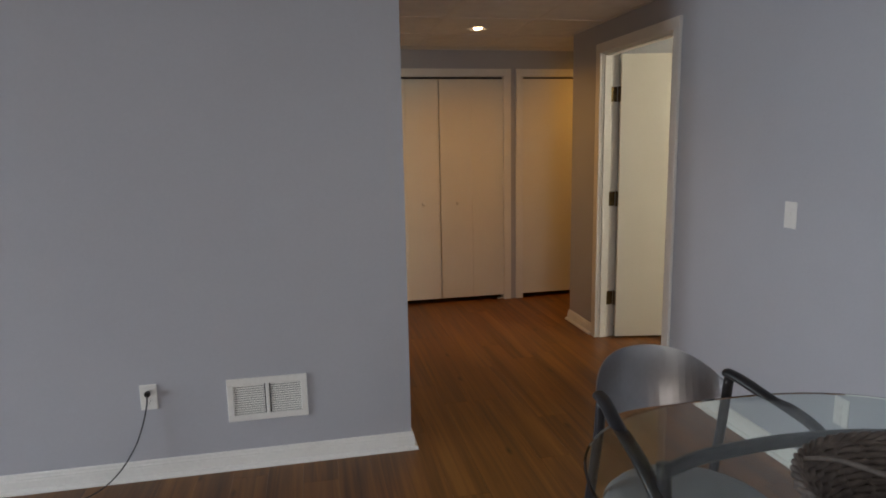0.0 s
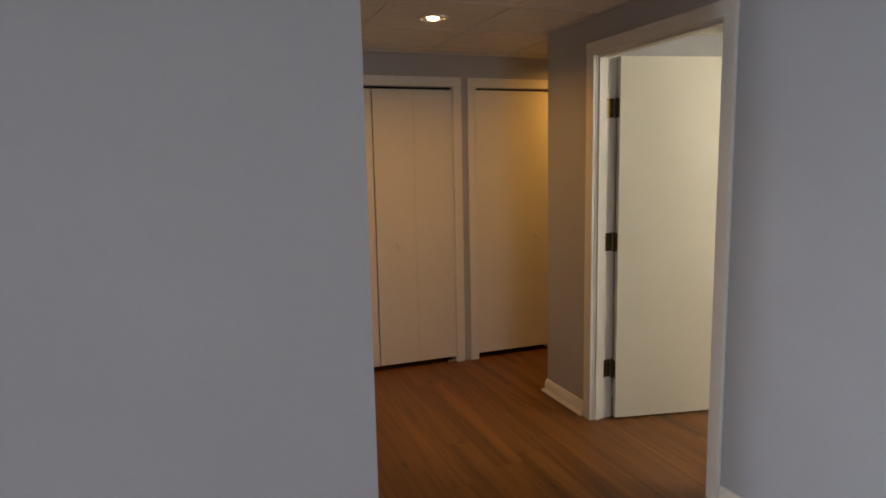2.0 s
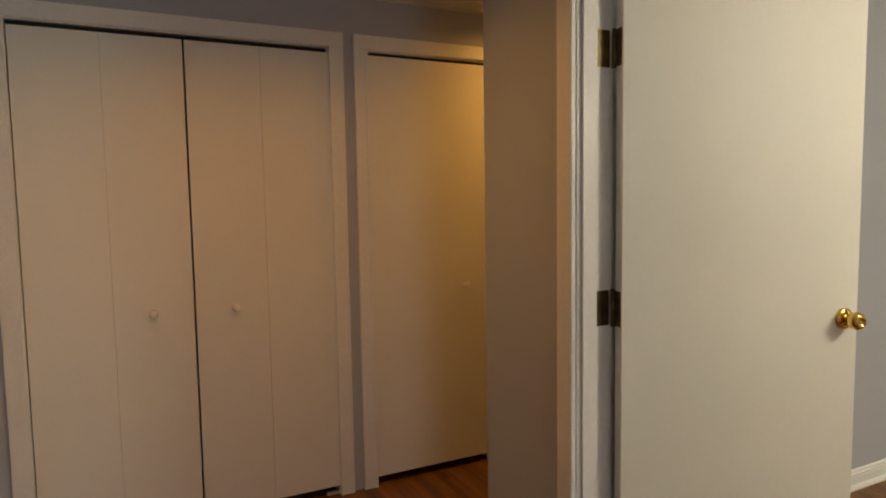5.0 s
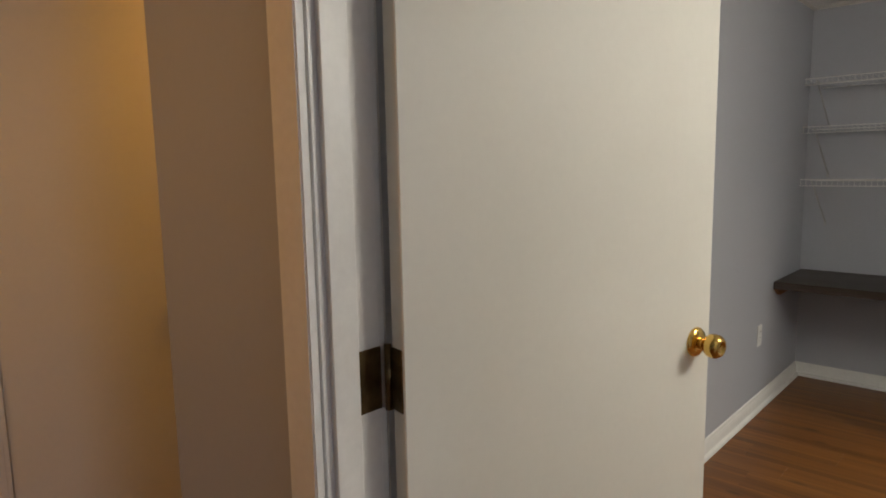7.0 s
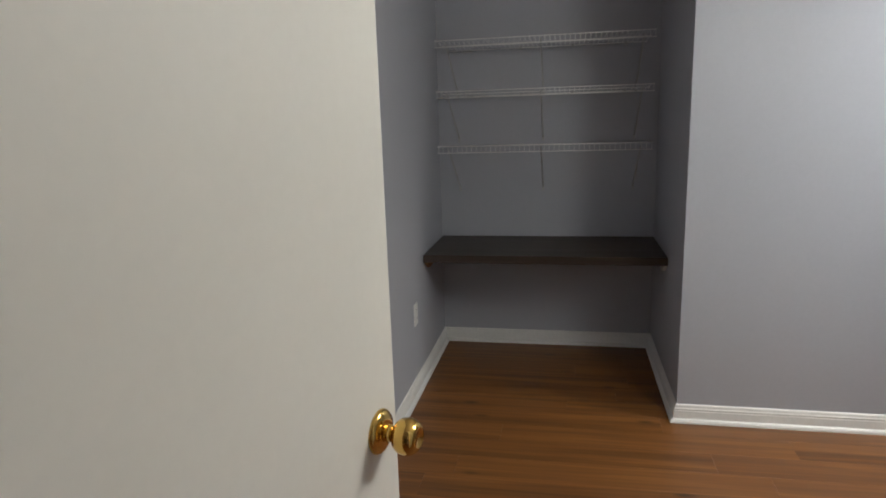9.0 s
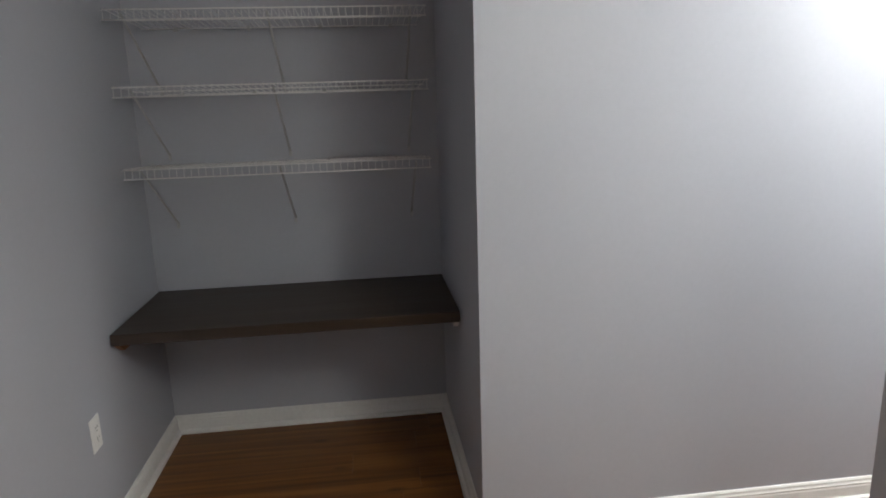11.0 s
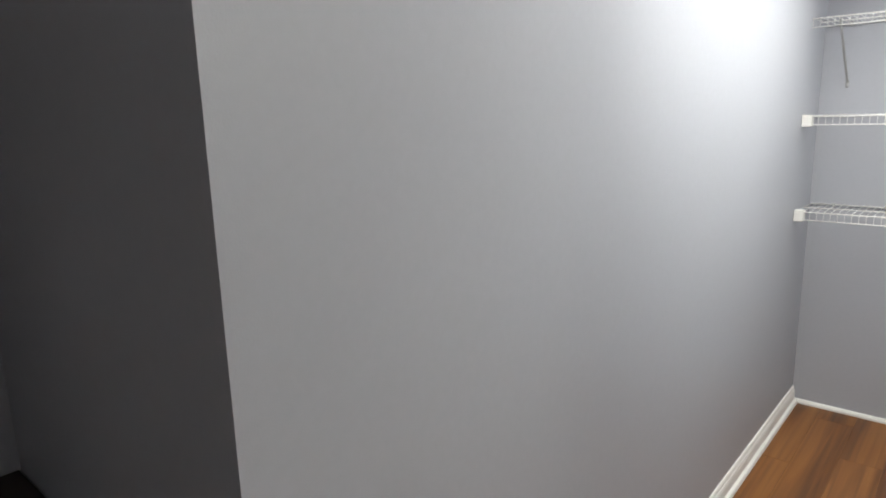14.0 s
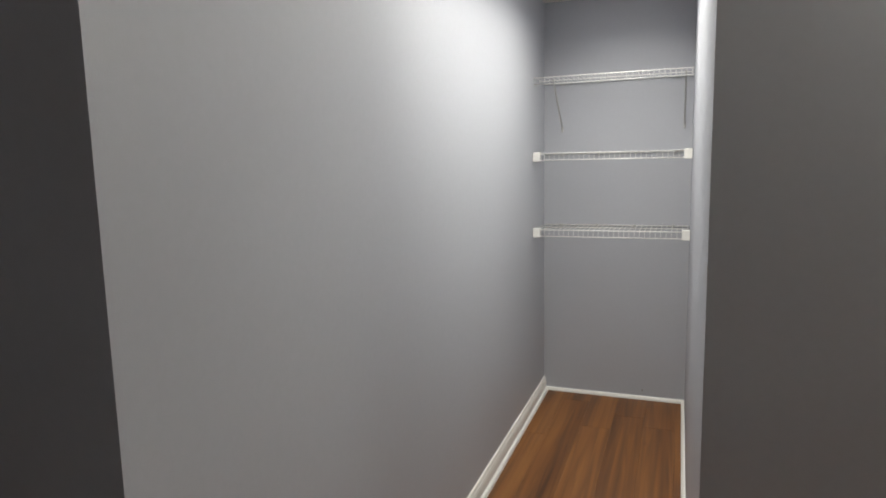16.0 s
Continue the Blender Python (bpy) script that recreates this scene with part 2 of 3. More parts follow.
# ---- plan (metres) ----
XR, XR2 = 2.0, 2.115          # hall door wall, its two faces
YA, YA2, XA = 2.78, 2.895, 0.398   # living room wall and its free end
XH = 0.398                    # left face of the hall
YC = 5.479                    # closet wall of the hall
YE = 4.662                    # end of the hall door wall
YN, YJ = 3.262, 4.158         # bedroom door opening
X1, X2, YL, YR = 4.889, 5.848, 4.437, 3.175  # desk alcove
X3, Y3, Y2 = 4.10, 2.49, 0.167               # narrow walk-in closet
DH = 2.025                    # head of the bedroom door


def wall(name, boxes, label):
    bm = bmesh.new()
    for b in boxes:
        box(bm, *b)
    return struct(name, bm, PAINT, label, "wall")


wall("wall_living_room", [(-6.5, YA, 0, XA, YA2, ZC)], "grey-blue painted living room wall ending at the hall")
wall("wall_hall_door", [(XR, -2.6, 0, XR2, YN - 0.02, ZC), (XR, YJ + 0.02, 0, XR2, YE, ZC), (XR, YN - 0.02, DH + 0.02, XR2, YJ + 0.02, ZC)], "grey painted wall pierced by the bedroom doorway")
wall("wall_hall_side", [(XR2, YL, 0, X2 + 0.12, YE, ZC)], "grey painted wall between the hall and the bedroom")
wall("wall_hall_closets", [(0.1, YC, 0, 0.50, YC + 0.115, ZC), (1.71, YC, 0, 1.855, YC + 0.115, ZC), (2.505, YC, 0, 4.0, YC + 0.115, ZC), (0.50, YC, 2.03, 1.71, YC + 0.115, ZC), (1.855, YC, 2.03, 2.505, YC + 0.115, ZC)], "grey painted hall wall with two closet openings")
wall("wall_closet_back", [(0.1, YC + 0.6, 0, 4.0, YC + 0.7, ZC), (0.1, YC + 0.115, 0, 0.2, YC + 0.6, ZC), (1.73, YC + 0.115, 0, 1.83, YC + 0.6, ZC), (2.53, YC + 0.115, 0, 2.63, YC + 0.6, ZC)], "plain grey wall at the back of the hall closets")
wall("wall_hall_left", [(XH - 0.12, YA2, 0, XH, 3.12, ZC), (XH - 0.12, 4.04, 0, XH, YC, ZC), (XH - 0.12, 3.12, 2.065, XH, 4.04, ZC)], "grey painted hall wall with a cased doorway")
wall("wall_hall_end", [(4.0, YE, 0, 4.1, YC + 0.7, ZC)], "plain grey wall closing the side hall")
wall("wall_left_room", [(-2.1, YA2, 0, -2.0, YC, ZC), (-2.1, YC, 0, 0.1, YC + 0.1, ZC)], "plain grey walls of the room beyond the hall doorway")
# unseen wall; its patio opening is assumed, to carry the fill lamp
wall("wall_behind", [(-6.6, -2.72, 0, -0.3, -2.6, ZC), (1.7, -2.72, 0, XR2, -2.6, ZC), (-0.3, -2.72, 2.08, 1.7, -2.6, ZC)], "unseen grey living room wall with an added glazed opening")
wall("wall_living_left", [(-6.6, -2.6, 0, -6.5, 0.0, ZC), (-6.6, 2.0, 0, -6.5, YA2, ZC), (-6.6, 0.0, 2.08, -6.5, 2.0, ZC)], "grey living room end wall with a glazed garden door")
wall("wall_alcove_back", [(X2, YR - 0.1, 0, X2 + 0.12, YL, ZC)], "grey painted back wall of the desk alcove")
wall("wall_alcove_side", [(X1, Y2 - 0.1, 0, X1 + 0.12, YR, ZC), (X1 + 0.12, YR - 0.1, 0, X2, YR, ZC)], "grey painted wall between the desk alcove and the closet")
wall("wall_closet_end", [(X3 - 0.1, Y2 - 0.1, 0, X1, Y2, ZC)], "grey painted end wall of the narrow closet")
wall("wall_closet_side", [(X3 - 0.1, Y2, 0, X3, Y3, ZC), (3.75, Y3 - 0.1, 0, X3 - 0.1, Y3, ZC)], "grey painted wall ending at the closet entrance")
wall("wall_bedroom_far", [(XR2, -1.1, 0, 3.85, -1.0, ZC), (3.75, -1.0, 0, 3.85, Y3 - 0.1, ZC)], "plain grey bedroom walls")

# sub-floor and ceiling
bm = bmesh.new()
box(bm, -6.6, -2.72, -0.1, 6.0, 6.2, -0.012)
struct("floor", bm, DARK, "dark sub-floor under the planks", "floor")

bm = bmesh.new()
gx = [0.895 - 0.61 * 13 + 0.61 * i for i in range(23)]
gy = [4.73 - 0.61 * 13 + 0.61 * i for i in range(17)]
box(bm, -6.6, -2.72, ZC + 0.012, 6.0, 6.2, ZC + 0.1)
for i in range(len(gx) - 1):
    for j in range(len(gy) - 1):
        x0, x1, y0, y1 = gx[i] + 0.011, gx[i + 1] - 0.011, gy[j] + 0.011, gy[j + 1] - 0.011
        if x1 < -6.6 or x0 > 6 or y1 < -2.7 or y0 > 6.2:
            continue
        box(bm, x0, y0, ZC + 0.004, x1, y1, ZC + 0.011)
ceiling = struct("ceiling", bm, TILE, "off-white drop ceiling of square mineral tiles", "ceiling")
bm = bmesh.new()
for x in gx:
    box(bm, x - 0.012, -2.7, ZC, x + 0.012, 6.2, ZC + 0.011)
for y in gy:
    box(bm, -6.6, y - 0.012, ZC - 0.001, 6.0, y + 0.012, ZC + 0.0105)
for a in ((XH, YC - 0.022, 4.0, YC), (XH, YA2, XH + 0.022, YC), (XR - 0.022, -2.6, XR, YE), (XR, YE, 4.0, YE + 0.022), (-6.5, YA - 0.022, XA, YA), (X3, Y2, X1, Y2 + 0.022), (X1 - 0.022, Y2, X1, YR), (X3, Y2, X3 + 0.022, Y3), (XR2, YL - 0.022, X2, YL), (X2 - 0.022, YR, X2, YL), (X1, YR, X2, YR + 0.022)):
    box(bm, a[0], a[1], ZC - 0.0022, a[2], a[3], ZC + 0.010)
part("ceiling_grid", bm, GRID, ceiling, "off-white metal ceiling grid")


# ---- trim ----
BASE = [(0, 0), (0.030, 0), (0.029, 0.008), (0.025, 0.015), (0.015, 0.019), (0.014, 0.053), (0.012, 0.058), (0.013, 0.064), (0.009, 0.070), (0.008, 0.078), (0.004, 0.083), (0, 0.084)]
SHOE = [(0, 0), (0.018, 0), (0.017, 0.008), (0.013, 0.014), (0.007, 0.018), (0, 0.019)]


def moulding(name, p0, p1, left, e0=0, e1=0, profile=BASE, material=TRIM, label="white painted baseboard with a quarter-round shoe"):
    """A run along p0 to p1; the room lies on its left if left is 1; e: 1 for an outside corner, -1 for an inside one."""
    a, b = Vector((*p0, 0)), Vector((*p1, 0))
    d = (b - a).normalized()
    n = Vector((-d.y, d.x, 0)) * left
    bm = bmesh.new()
    A = [bm.verts.new(a + n * o - d * o * e0 + Vector((0, 0, z))) for o, z in profile]
    B = [bm.verts.new(b + n * o + d * o * e1 + Vector((0, 0, z))) for o, z in profile]
    for i in range(len(profile)):
        j = (i + 1) % len(profile)
        bm.faces.new((A[i], A[j], B[j], B[i]))
    bm.faces.new(A)
    bm.faces.new(B[::-1])
    return struct(name, bm, material, label, "baseboard")


moulding("baseboard", (-6.5, YA), (XA, YA), -1, -1, 1)
moulding("baseboard", (XA, YA), (XA, 3.072), -1, 1, 0)
moulding("baseboard", (XH, 4.105), (XH, YC), -1, 0, -1)
moulding("baseboard", (XH, YC), (0.45, YC), -1, -1, 0)
moulding("baseboard", (XR, YJ + 0.075), (XR, YE), 1, 0, 1)
moulding("baseboard", (XR, YE), (4.0, YE), 1, 1, 0)
moulding("baseboard", (XR, -2.6), (XR, YN - 0.075), 1, 0, 0)
moulding("baseboard", (XR2, YL), (X2, YL), -1, -1, -1)
moulding("baseboard", (X2, YL), (X2, YR), -1, -1, -1)
moulding("baseboard", (X1, YR), (X2, YR), 1, 1, -1)
moulding("baseboard", (X1, YR), (X1, Y2), -1, 1, -1)
moulding("baseboard", (X1, Y2), (X3, Y2), -1, -1, -1, SHOE, label="white quarter-round shoe moulding")
moulding("baseboard", (X3, Y2), (X3, 1.55), -1, -1, 0, SHOE, label="white quarter-round shoe moulding")
moulding("baseboard", (X3, 1.55), (X3, Y3), -1, 0, 1)
moulding("baseboard", (3.75, Y3), (X3, Y3), 1, 0, 1)


def casing(name, x, y, rz, w, h, label, cas=0.068, gap_far=True, depth=0.115, jamb=True, stop_at=None, t=0.016, stop_t=0.010, stop_w=0.030, reveal=0.004, bead=True):
    """A cased opening: local x along the wall from 0 to w, wall face at local y 0, casing towards -y, jamb towards +y."""
    top = thing(name, x, y, 0, label, "door frame", kind="structure", rz=rz)
    for nm, a, b in (("side_casing", -cas, -reveal), ("side_casing", w + reveal, w + cas)):
        bm = bmesh.new()
        box(bm, a, -t, 0, b, 0.001, h + 0.004)
        inner = b if a < 0 else a
        sgn = 1 if a < 0 else -1
        if bead:
            box(bm, min(inner, inner - sgn * 0.012), -t - 0.003, 0, max(inner, inner - sgn * 0.012), -t, h + 0.004)
        bmesh.ops.bevel(bm, geom=[e for e in bm.edges if abs(e.verts[0].co.z - e.verts[1].co.z) > 1], offset=0.0025, segments=2, affect="EDGES")
        part(nm, bm, TRIM, top)
    bm = bmesh.new()
    box(bm, -cas, -t - 0.0005, h + 0.0045, w + cas, 0.001, h + cas)
    bmesh.ops.bevel(bm, geom=[e for e in bm.edges if abs(e.verts[0].co.x - e.verts[1].co.x) > 0.3], offset=0.003, segments=2, affect="EDGES")
    part("head_casing", bm, TRIM, top)
    if jamb:
        for a, b in ((-0.019, 0.0), (w, w + 0.019)):
            part("jamb", soft_box(a, 0.0015, 0, b, depth, h + 0.018, 0.002), TRIM, top)
        part("head_jamb", soft_box(0.0005, 0.0015, h, w - 0.0005, depth, h + 0.018, 0.002), TRIM, top)
        if stop_at is not None:
            for a, b in ((0.0, stop_t), (w - stop_t, w)):
                part("door_stop", soft_box(a, stop_at, 0, b, stop_at + stop_w, h - 0.0125, 0.0015), TRIM, top)
            part("door_stop", soft_box(0.0, stop_at, h - 0.012, w, stop_at + stop_w + 0.004, h, 0.002), TRIM, top)
    return top


# bedroom doorway, seen from the hall (local x runs towards -y)
casing("door_frame_bedroom", XR, YJ, -90, YJ - YN, DH, "white painted frame of the bedroom doorway", stop_at=0.016, stop_t=0.010, stop_w=0.050, reveal=0.002, cas=0.070, bead=False)
casing("door_frame_bedroom_inside", XR2, YN, 90, YJ - YN, DH, "white painted casing on the bedroom side of the doorway", jamb=False)
casing("door_frame_hall_room", XH, 3.14, 90, 0.88, 2.045, "white painted frame of an open hall doorway", stop_at=0.05, depth=0.12, t=0.028)
casing("door_frame_closet", 0.52, YC, 0, 1.17, 2.005, "white painted frame round the bifold closet doors", depth=0.11)
casing("door_frame_linen", 1.875, YC, 0, 0.61, 2.005, "white painted frame round the single closet door", depth=0.11)

# ---- doors ----
KNOB = [(0.0, 0.0), (0.009, 0.0), (0.008, 0.006), (0.007, 0.014), (0.011, 0.019), (0.0165, 0.025), (0.0175, 0.030), (0.015, 0.036), (0.009, 0.039), (0.0, 0.040)]


def knob(parent, x, y, z, material=DOORPAINT):
    bm = bmesh.new()
    lathe(bm, [(max(r, 0.0005), h) for r, h in KNOB], 20, pose(x, y, z, 90))
    part("knob", bm, material, parent, "small round painted knob", True)


def bifold(x, knob_x):
    d = thing("bifold_door", x, YC, 0, "cream painted flat bifold closet door, closed", "closet door", "bifold doors of the hall closet")
    for k in range(2):
        part("panel", soft_box(k * 0.2902, 0.004, 0.040, k * 0.2902 + 0.2893, 0.034, 1.986, 0.001), DOORPAINT, d)
    knob(d, knob_x - x, 0.004, 0.91)
    end = 0.002 if knob_x < 1.1 else 0.522
    part("pivot_bracket", soft_box(end, 0.006, 0.0005, end + 0.056, 0.030, 0.012, 0.001), BRACE, d, "small metal floor pivot bracket")


bifold(0.5245, 0.953)
bifold(1.1115, 1.263)
for x, w in ((0.52, 1.17), (1.875, 0.61)):
    bm = bmesh.new()
    box(bm, x + 0.002, YC + 0.02, 1.993, x + w - 0.002, YC + 0.05, 2.004)
    struct("door_track", bm, DARK, "dark metal track above the closet door", "door track")
d = thing("closet_door", 1.875, YC, 0, "cream painted flat closet door, closed", "closet door")
part("panel", soft_box(0.003, 0.004, 0.040, 0.607, 0.038, 1.990, 0.0015), DOORPAINT, d)
knob(d, 0.481, 0.004, 0.92)

# bedroom door, standing open into the room
ang = math.degrees(math.atan2(3.937 - 4.106, 2.929 - 2.118))
DOOR = thing("door_1", 2.118, 4.106, 0, "cream painted flush bedroom door standing open", "door", kind="structure", rz=ang)
DW = 0.828
part("slab", soft_box(0, 0, 0.014, DW, 0.035, DH - 0.006, 0.002), DOORPAINT, DOOR)


def hinge(z0):
    h = bmesh.new()
    tube(h, [(-0.004, 0.041, z0 - 0.003), (-0.004, 0.041, z0 + 0.105)], 0.0062, 12)
    hg = part("hinge", h, OLDBRASS, DOOR, "aged brass butt hinge", True)
    bm = bmesh.new()
    box(bm, -0.0024, 0.004, z0, -0.0002, 0.038, z0 + 0.1016)
    part("door_leaf", bm, OLDBRASS, hg)
    bm = bmesh.new()
    inv = DOOR.matrix_world.inverted()
    box(bm, 2.071, YJ - 0.0022, z0, XR2, YJ - 0.0002, z0 + 0.1016, inv)
    part("jamb_leaf", bm, OLDBRASS, hg)
    bm = bmesh.new()
    for k in (0.02, 0.05, 0.08):
        lathe(bm, [(0.004, 0), (0.0035, 0.001), (0.001, 0.0012)], 10, pose(-0.0024, 0.014 + (0.012 if k == 0.05 else 0), z0 + k, 0, -90))
    part("screws", bm, OLDBRASS, hg)


for z in (0.245, 0.972, 1.702):
    hinge(z)
KN = part("door_knob", soft_box(DW - 0.058, -0.02, 0.946, DW - 0.050, -0.004, 0.954, 0.001), BRASS, DOOR, "polished brass door knob")
bm = bmesh.new()
lathe(bm, [(0.034, 0), (0.034, 0.003), (0.031, 0.007), (0.022, 0.010), (0.015, 0.0105)], 32, pose(DW - 0.054, 0.0, 0.950, 90))
part("rosette", bm, BRASS, KN, "", True)
bm = bmesh.new()
lathe(bm, [(0.014, 0.008), (0.0125, 0.02), (0.013, 0.026), (0.021, 0.030), (0.026, 0.037), (0.0275, 0.046), (0.026, 0.055), (0.021, 0.062), (0.0145, 0.066), (0.0125, 0.064), (0.001, 0.062)], 32, pose(DW - 0.054, 0.0, 0.950, 90))
part("knob_ball", bm, BRASS, KN, "", True)
bm = bmesh.new()
lathe(bm, [(0.034, 0), (0.031, 0.007), (0.015, 0.0105), (0.0125, 0.02), (0.021, 0.030), (0.0275, 0.046), (0.021, 0.062), (0.001, 0.066)], 24, pose(DW - 0.054, 0.035, 0.950, -90))
part("back_knob", bm, BRASS, KN, "", True)
part("latch_plate", soft_box(DW - 0.0004, 0.005, 0.922, DW + 0.0012, 0.030, 0.979, 0.0005), BRASS, DOOR, "brass latch plate")

# strike plate on the hall-room jamb
bm = bmesh.new()
box(bm, XH - 0.048, 4.0178, 0.915, XH - 0.018, 4.0202, 0.972)
sp = struct("strike_plate", bm, OLDBRASS, "aged brass strike plate on a door jamb", "strike plate")
bm = bmesh.new()
box(bm, XH - 0.040, 4.0170, 0.928, XH - 0.028, 4.0180, 0.958)
part("latch_hole", bm, DARK, sp)

# glazed doors that let the daylight in; the patio one is unseen, added for fill
def glazed(name, x, y, rz, label):
    win = thing(name, x, y, 0, label, "window", kind="structure", rz=rz)
    for a in ((-1.0, -0.04, 0, -0.94, 0.04, 2.08), (0.94, -0.04, 0, 1.0, 0.04, 2.08), (-0.03, -0.04, 0.06, 0.03, 0.04, 2.02), (-0.94, -0.04, 0, 0.94, 0.04, 0.06), (-0.94, -0.04, 2.02, 0.94, 0.04, 2.08)):
        part("window_frame", soft_box(*a, 0.004), TRIM, win)
    for a in (-0.94, 0.03):
        bm = bmesh.new()
        box(bm, a, -0.003, 0.06, a + 0.91, 0.003, 2.02)
        p = part("pane", bm, PANE, win)
        p.visible_shadow = False


glazed("added_window", 0.7, -2.66, 0, "unseen glazed patio door added for the fill light")
glazed("window_2", -6.55, 1.0, 90, "glazed garden door with a white frame")


# ---- lamps ----
def can_light(x, y):
    c = thing("recessed_light", x, y, ZC, "lit recessed ceiling light with a white trim ring", "ceiling light", "recessed lights of the hall")
    bm = bmesh.new()
    n = 40
    prof = [(0.082, 0.0), (0.082, -0.004), (0.078, -0.007), (0.066, -0.006), (0.062, 0.0), (0.060, 0.003)]
    rings = [[bm.verts.new((r * math.cos(k * math.tau / n), r * math.sin(k * math.tau / n), z)) for k in range(n)] for r, z in prof]
    for A, B in zip(rings, rings[1:]):
        for k in range(n):
            bm.faces.new((A[k], A[(k + 1) % n], B[(k + 1) % n], B[k]))
    part("trim_ring", bm, TRIM, c, "", True)
    # flat disc for the recessed cone; the bulb's orange light is in its colour
    bm = bmesh.new()
    lathe(bm, [(0.0605, -0.0005), (0.0605, 0.001), (0.001, 0.0015)], 40)
    part("reflector", bm, REFLECTOR, c, "flat metallic reflector coloured as if lit warm")
    bm = bmesh.new()
    lathe(bm, [(0.034, -0.001), (0.033, -0.005), (0.024, -0.010), (0.001, -0.012)], 32)
    part("bulb", bm, GLOW, c, "warm glowing bulb", True)


can_light(1.19, 4.45)
can_light(2.75, 5.07)


def panel_light(x, y):
    c = thing("ceiling_panel_light", x, y, ZC, "flush white light panel in the drop ceiling, switched on", "ceiling light", "")
    for a in ((-0.15, -0.8, -0.13, 0.8), (0.13, -0.8, 0.15, 0.8), (-0.13, -0.8, 0.13, -0.78), (-0.13, 0.78, 0.13, 0.8)):
        part("frame", soft_box(a[0], a[1], -0.012, a[2], a[3], -0.0035, 0.002), TRIM, c)
    bm = bmesh.new()
    box(bm, -0.13, -0.78, -0.008, 0.13, 0.78, -0.004)
    part("diffuser", bm, GLOWCOOL, c, "glowing white diffuser")


panel_light(4.42, 1.42)


def dome_light(x, y):
    c = thing("dome_ceiling_light", x, y, ZC, "white semi-flush dome ceiling light, switched on", "ceiling light")
    bm = bmesh.new()
    lathe(bm, [(0.07, -0.0005), (0.07, -0.012), (0.03, -0.02), (0.012, -0.025), (0.012, -0.05)], 32)
    part("canopy", bm, TRIM, c, "", True)
    bm = bmesh.new()
    lathe(bm, [(0.15, -0.045), (0.145, -0.06), (0.12, -0.075), (0.07, -0.085), (0.001, -0.088)], 32)
    part("dome", bm, GLOWCOOL, c, "glowing white dome", True)


dome_light(3.45, 2.42)

# ---- living room things ----
# return air grille
g = thing("wall_vent", -0.424, YA, 0.222, "white metal return air grille on the wall", "vent")
VW, VH = 0.349, 0.199
for a in ((0, 0, VW, 0.030), (0, VH - 0.030, VW, VH), (0, 0.030, 0.028, VH - 0.030), (VW - 0.028, 0.030, VW, VH - 0.030), (VW / 2 - 0.008, 0.030, VW / 2 + 0.008, VH - 0.030)):
    part("frame", soft_box(a[0], -0.009, a[1], a[2], 0, a[3], 0.002), PLASTIC, g)
bm = bmesh.new()
box(bm, 0.02, -0.0015, 0.02, VW - 0.02, -0.0005, VH - 0.02)
part("backing", bm, DARK, g)
sl = bmesh.new()
box(sl, -0.069, -0.0005, -0.001, 0.069, 0.0005, 0.0072)
slat = finish("slat", sl, PLASTIC)
first = True
for cx in (VW / 4 + 0.005, 3 * VW / 4 - 0.005):
    for k in range(13):
        s = slat if first else new("slat", slat.data)
        first = False
        s.parent = g
        s.matrix_local = pose(cx, -0.005, 0.034 + k * 0.0106, -35)
for cx in (0.012, VW - 0.012):
    bm = bmesh.new()
    lathe(bm, [(0.004, 0.0), (0.0035, 0.0015), (0.0005, 0.002)], 12, pose(cx, -0.009, VH / 2, 90))
    part("screw", bm, PLASTIC, g)


def plate(name, m, label, category):
    ob = new(name)
    ob.empty_display_size = 0.03
    ob.matrix_world = m
    tagged(ob, label, category)
    part("cover_plate", soft_box(-0.035, -0.006, -0.0575, 0.035, 0, 0.0575, 0.003, 2), PLASTIC, ob)
    return ob


def outlet(m, label):
    o = plate("wall_outlet", m, label, "outlet")
    for z in (-0.0195, 0.0195):
        bm = bmesh.new()
        lathe(bm, [(0.0165, 0.0), (0.0165, 0.0075), (0.0155, 0.0085), (0.001, 0.0085)], 24, pose(0, 0, z, 90))
        s = part("socket", bm, PLASTIC, o, "", False)
        bm = bmesh.new()
        for x, h in ((-0.0062, 0.009), (0.0062, 0.007)):
            box(bm, x - 0.001, -0.0089, z + 0.004 - h / 2, x + 0.001, -0.0084, z + 0.004 + h / 2)
        lathe(bm, [(0.0022, 0), (0.0022, 0.0004), (0.0005, 0.0005)], 10, pose(0, -0.0085, z - 0.008, 90))
        part("slots", bm, DARK, s)
    return o


outlet(pose(-0.747, YA, 0.374), "white duplex wall outlet with a black plug")
outlet(pose(XR, 1.96, 0.350, 0, 0, -90), "white duplex wall outlet above the baseboard")
outlet(pose(5.07, YL, 0.415), "white duplex wall outlet beside the alcove")
sw = plate("light_switch", pose(XR, 2.305, 1.105, 0, 0, -90), "white toggle light switch on the wall", "light switch")
part("switch_collar", soft_box(-0.006, -0.0075, -0.0125, 0.006, -0.005, 0.0125, 0.0008), PLASTIC, sw)
bm = bmesh.new()
box(bm, -0.0035, -0.016, -0.004, 0.0035, -0.004, 0.004, pose(0, 0, 0.002, -25))
part("toggle", bm, PLASTIC, sw)

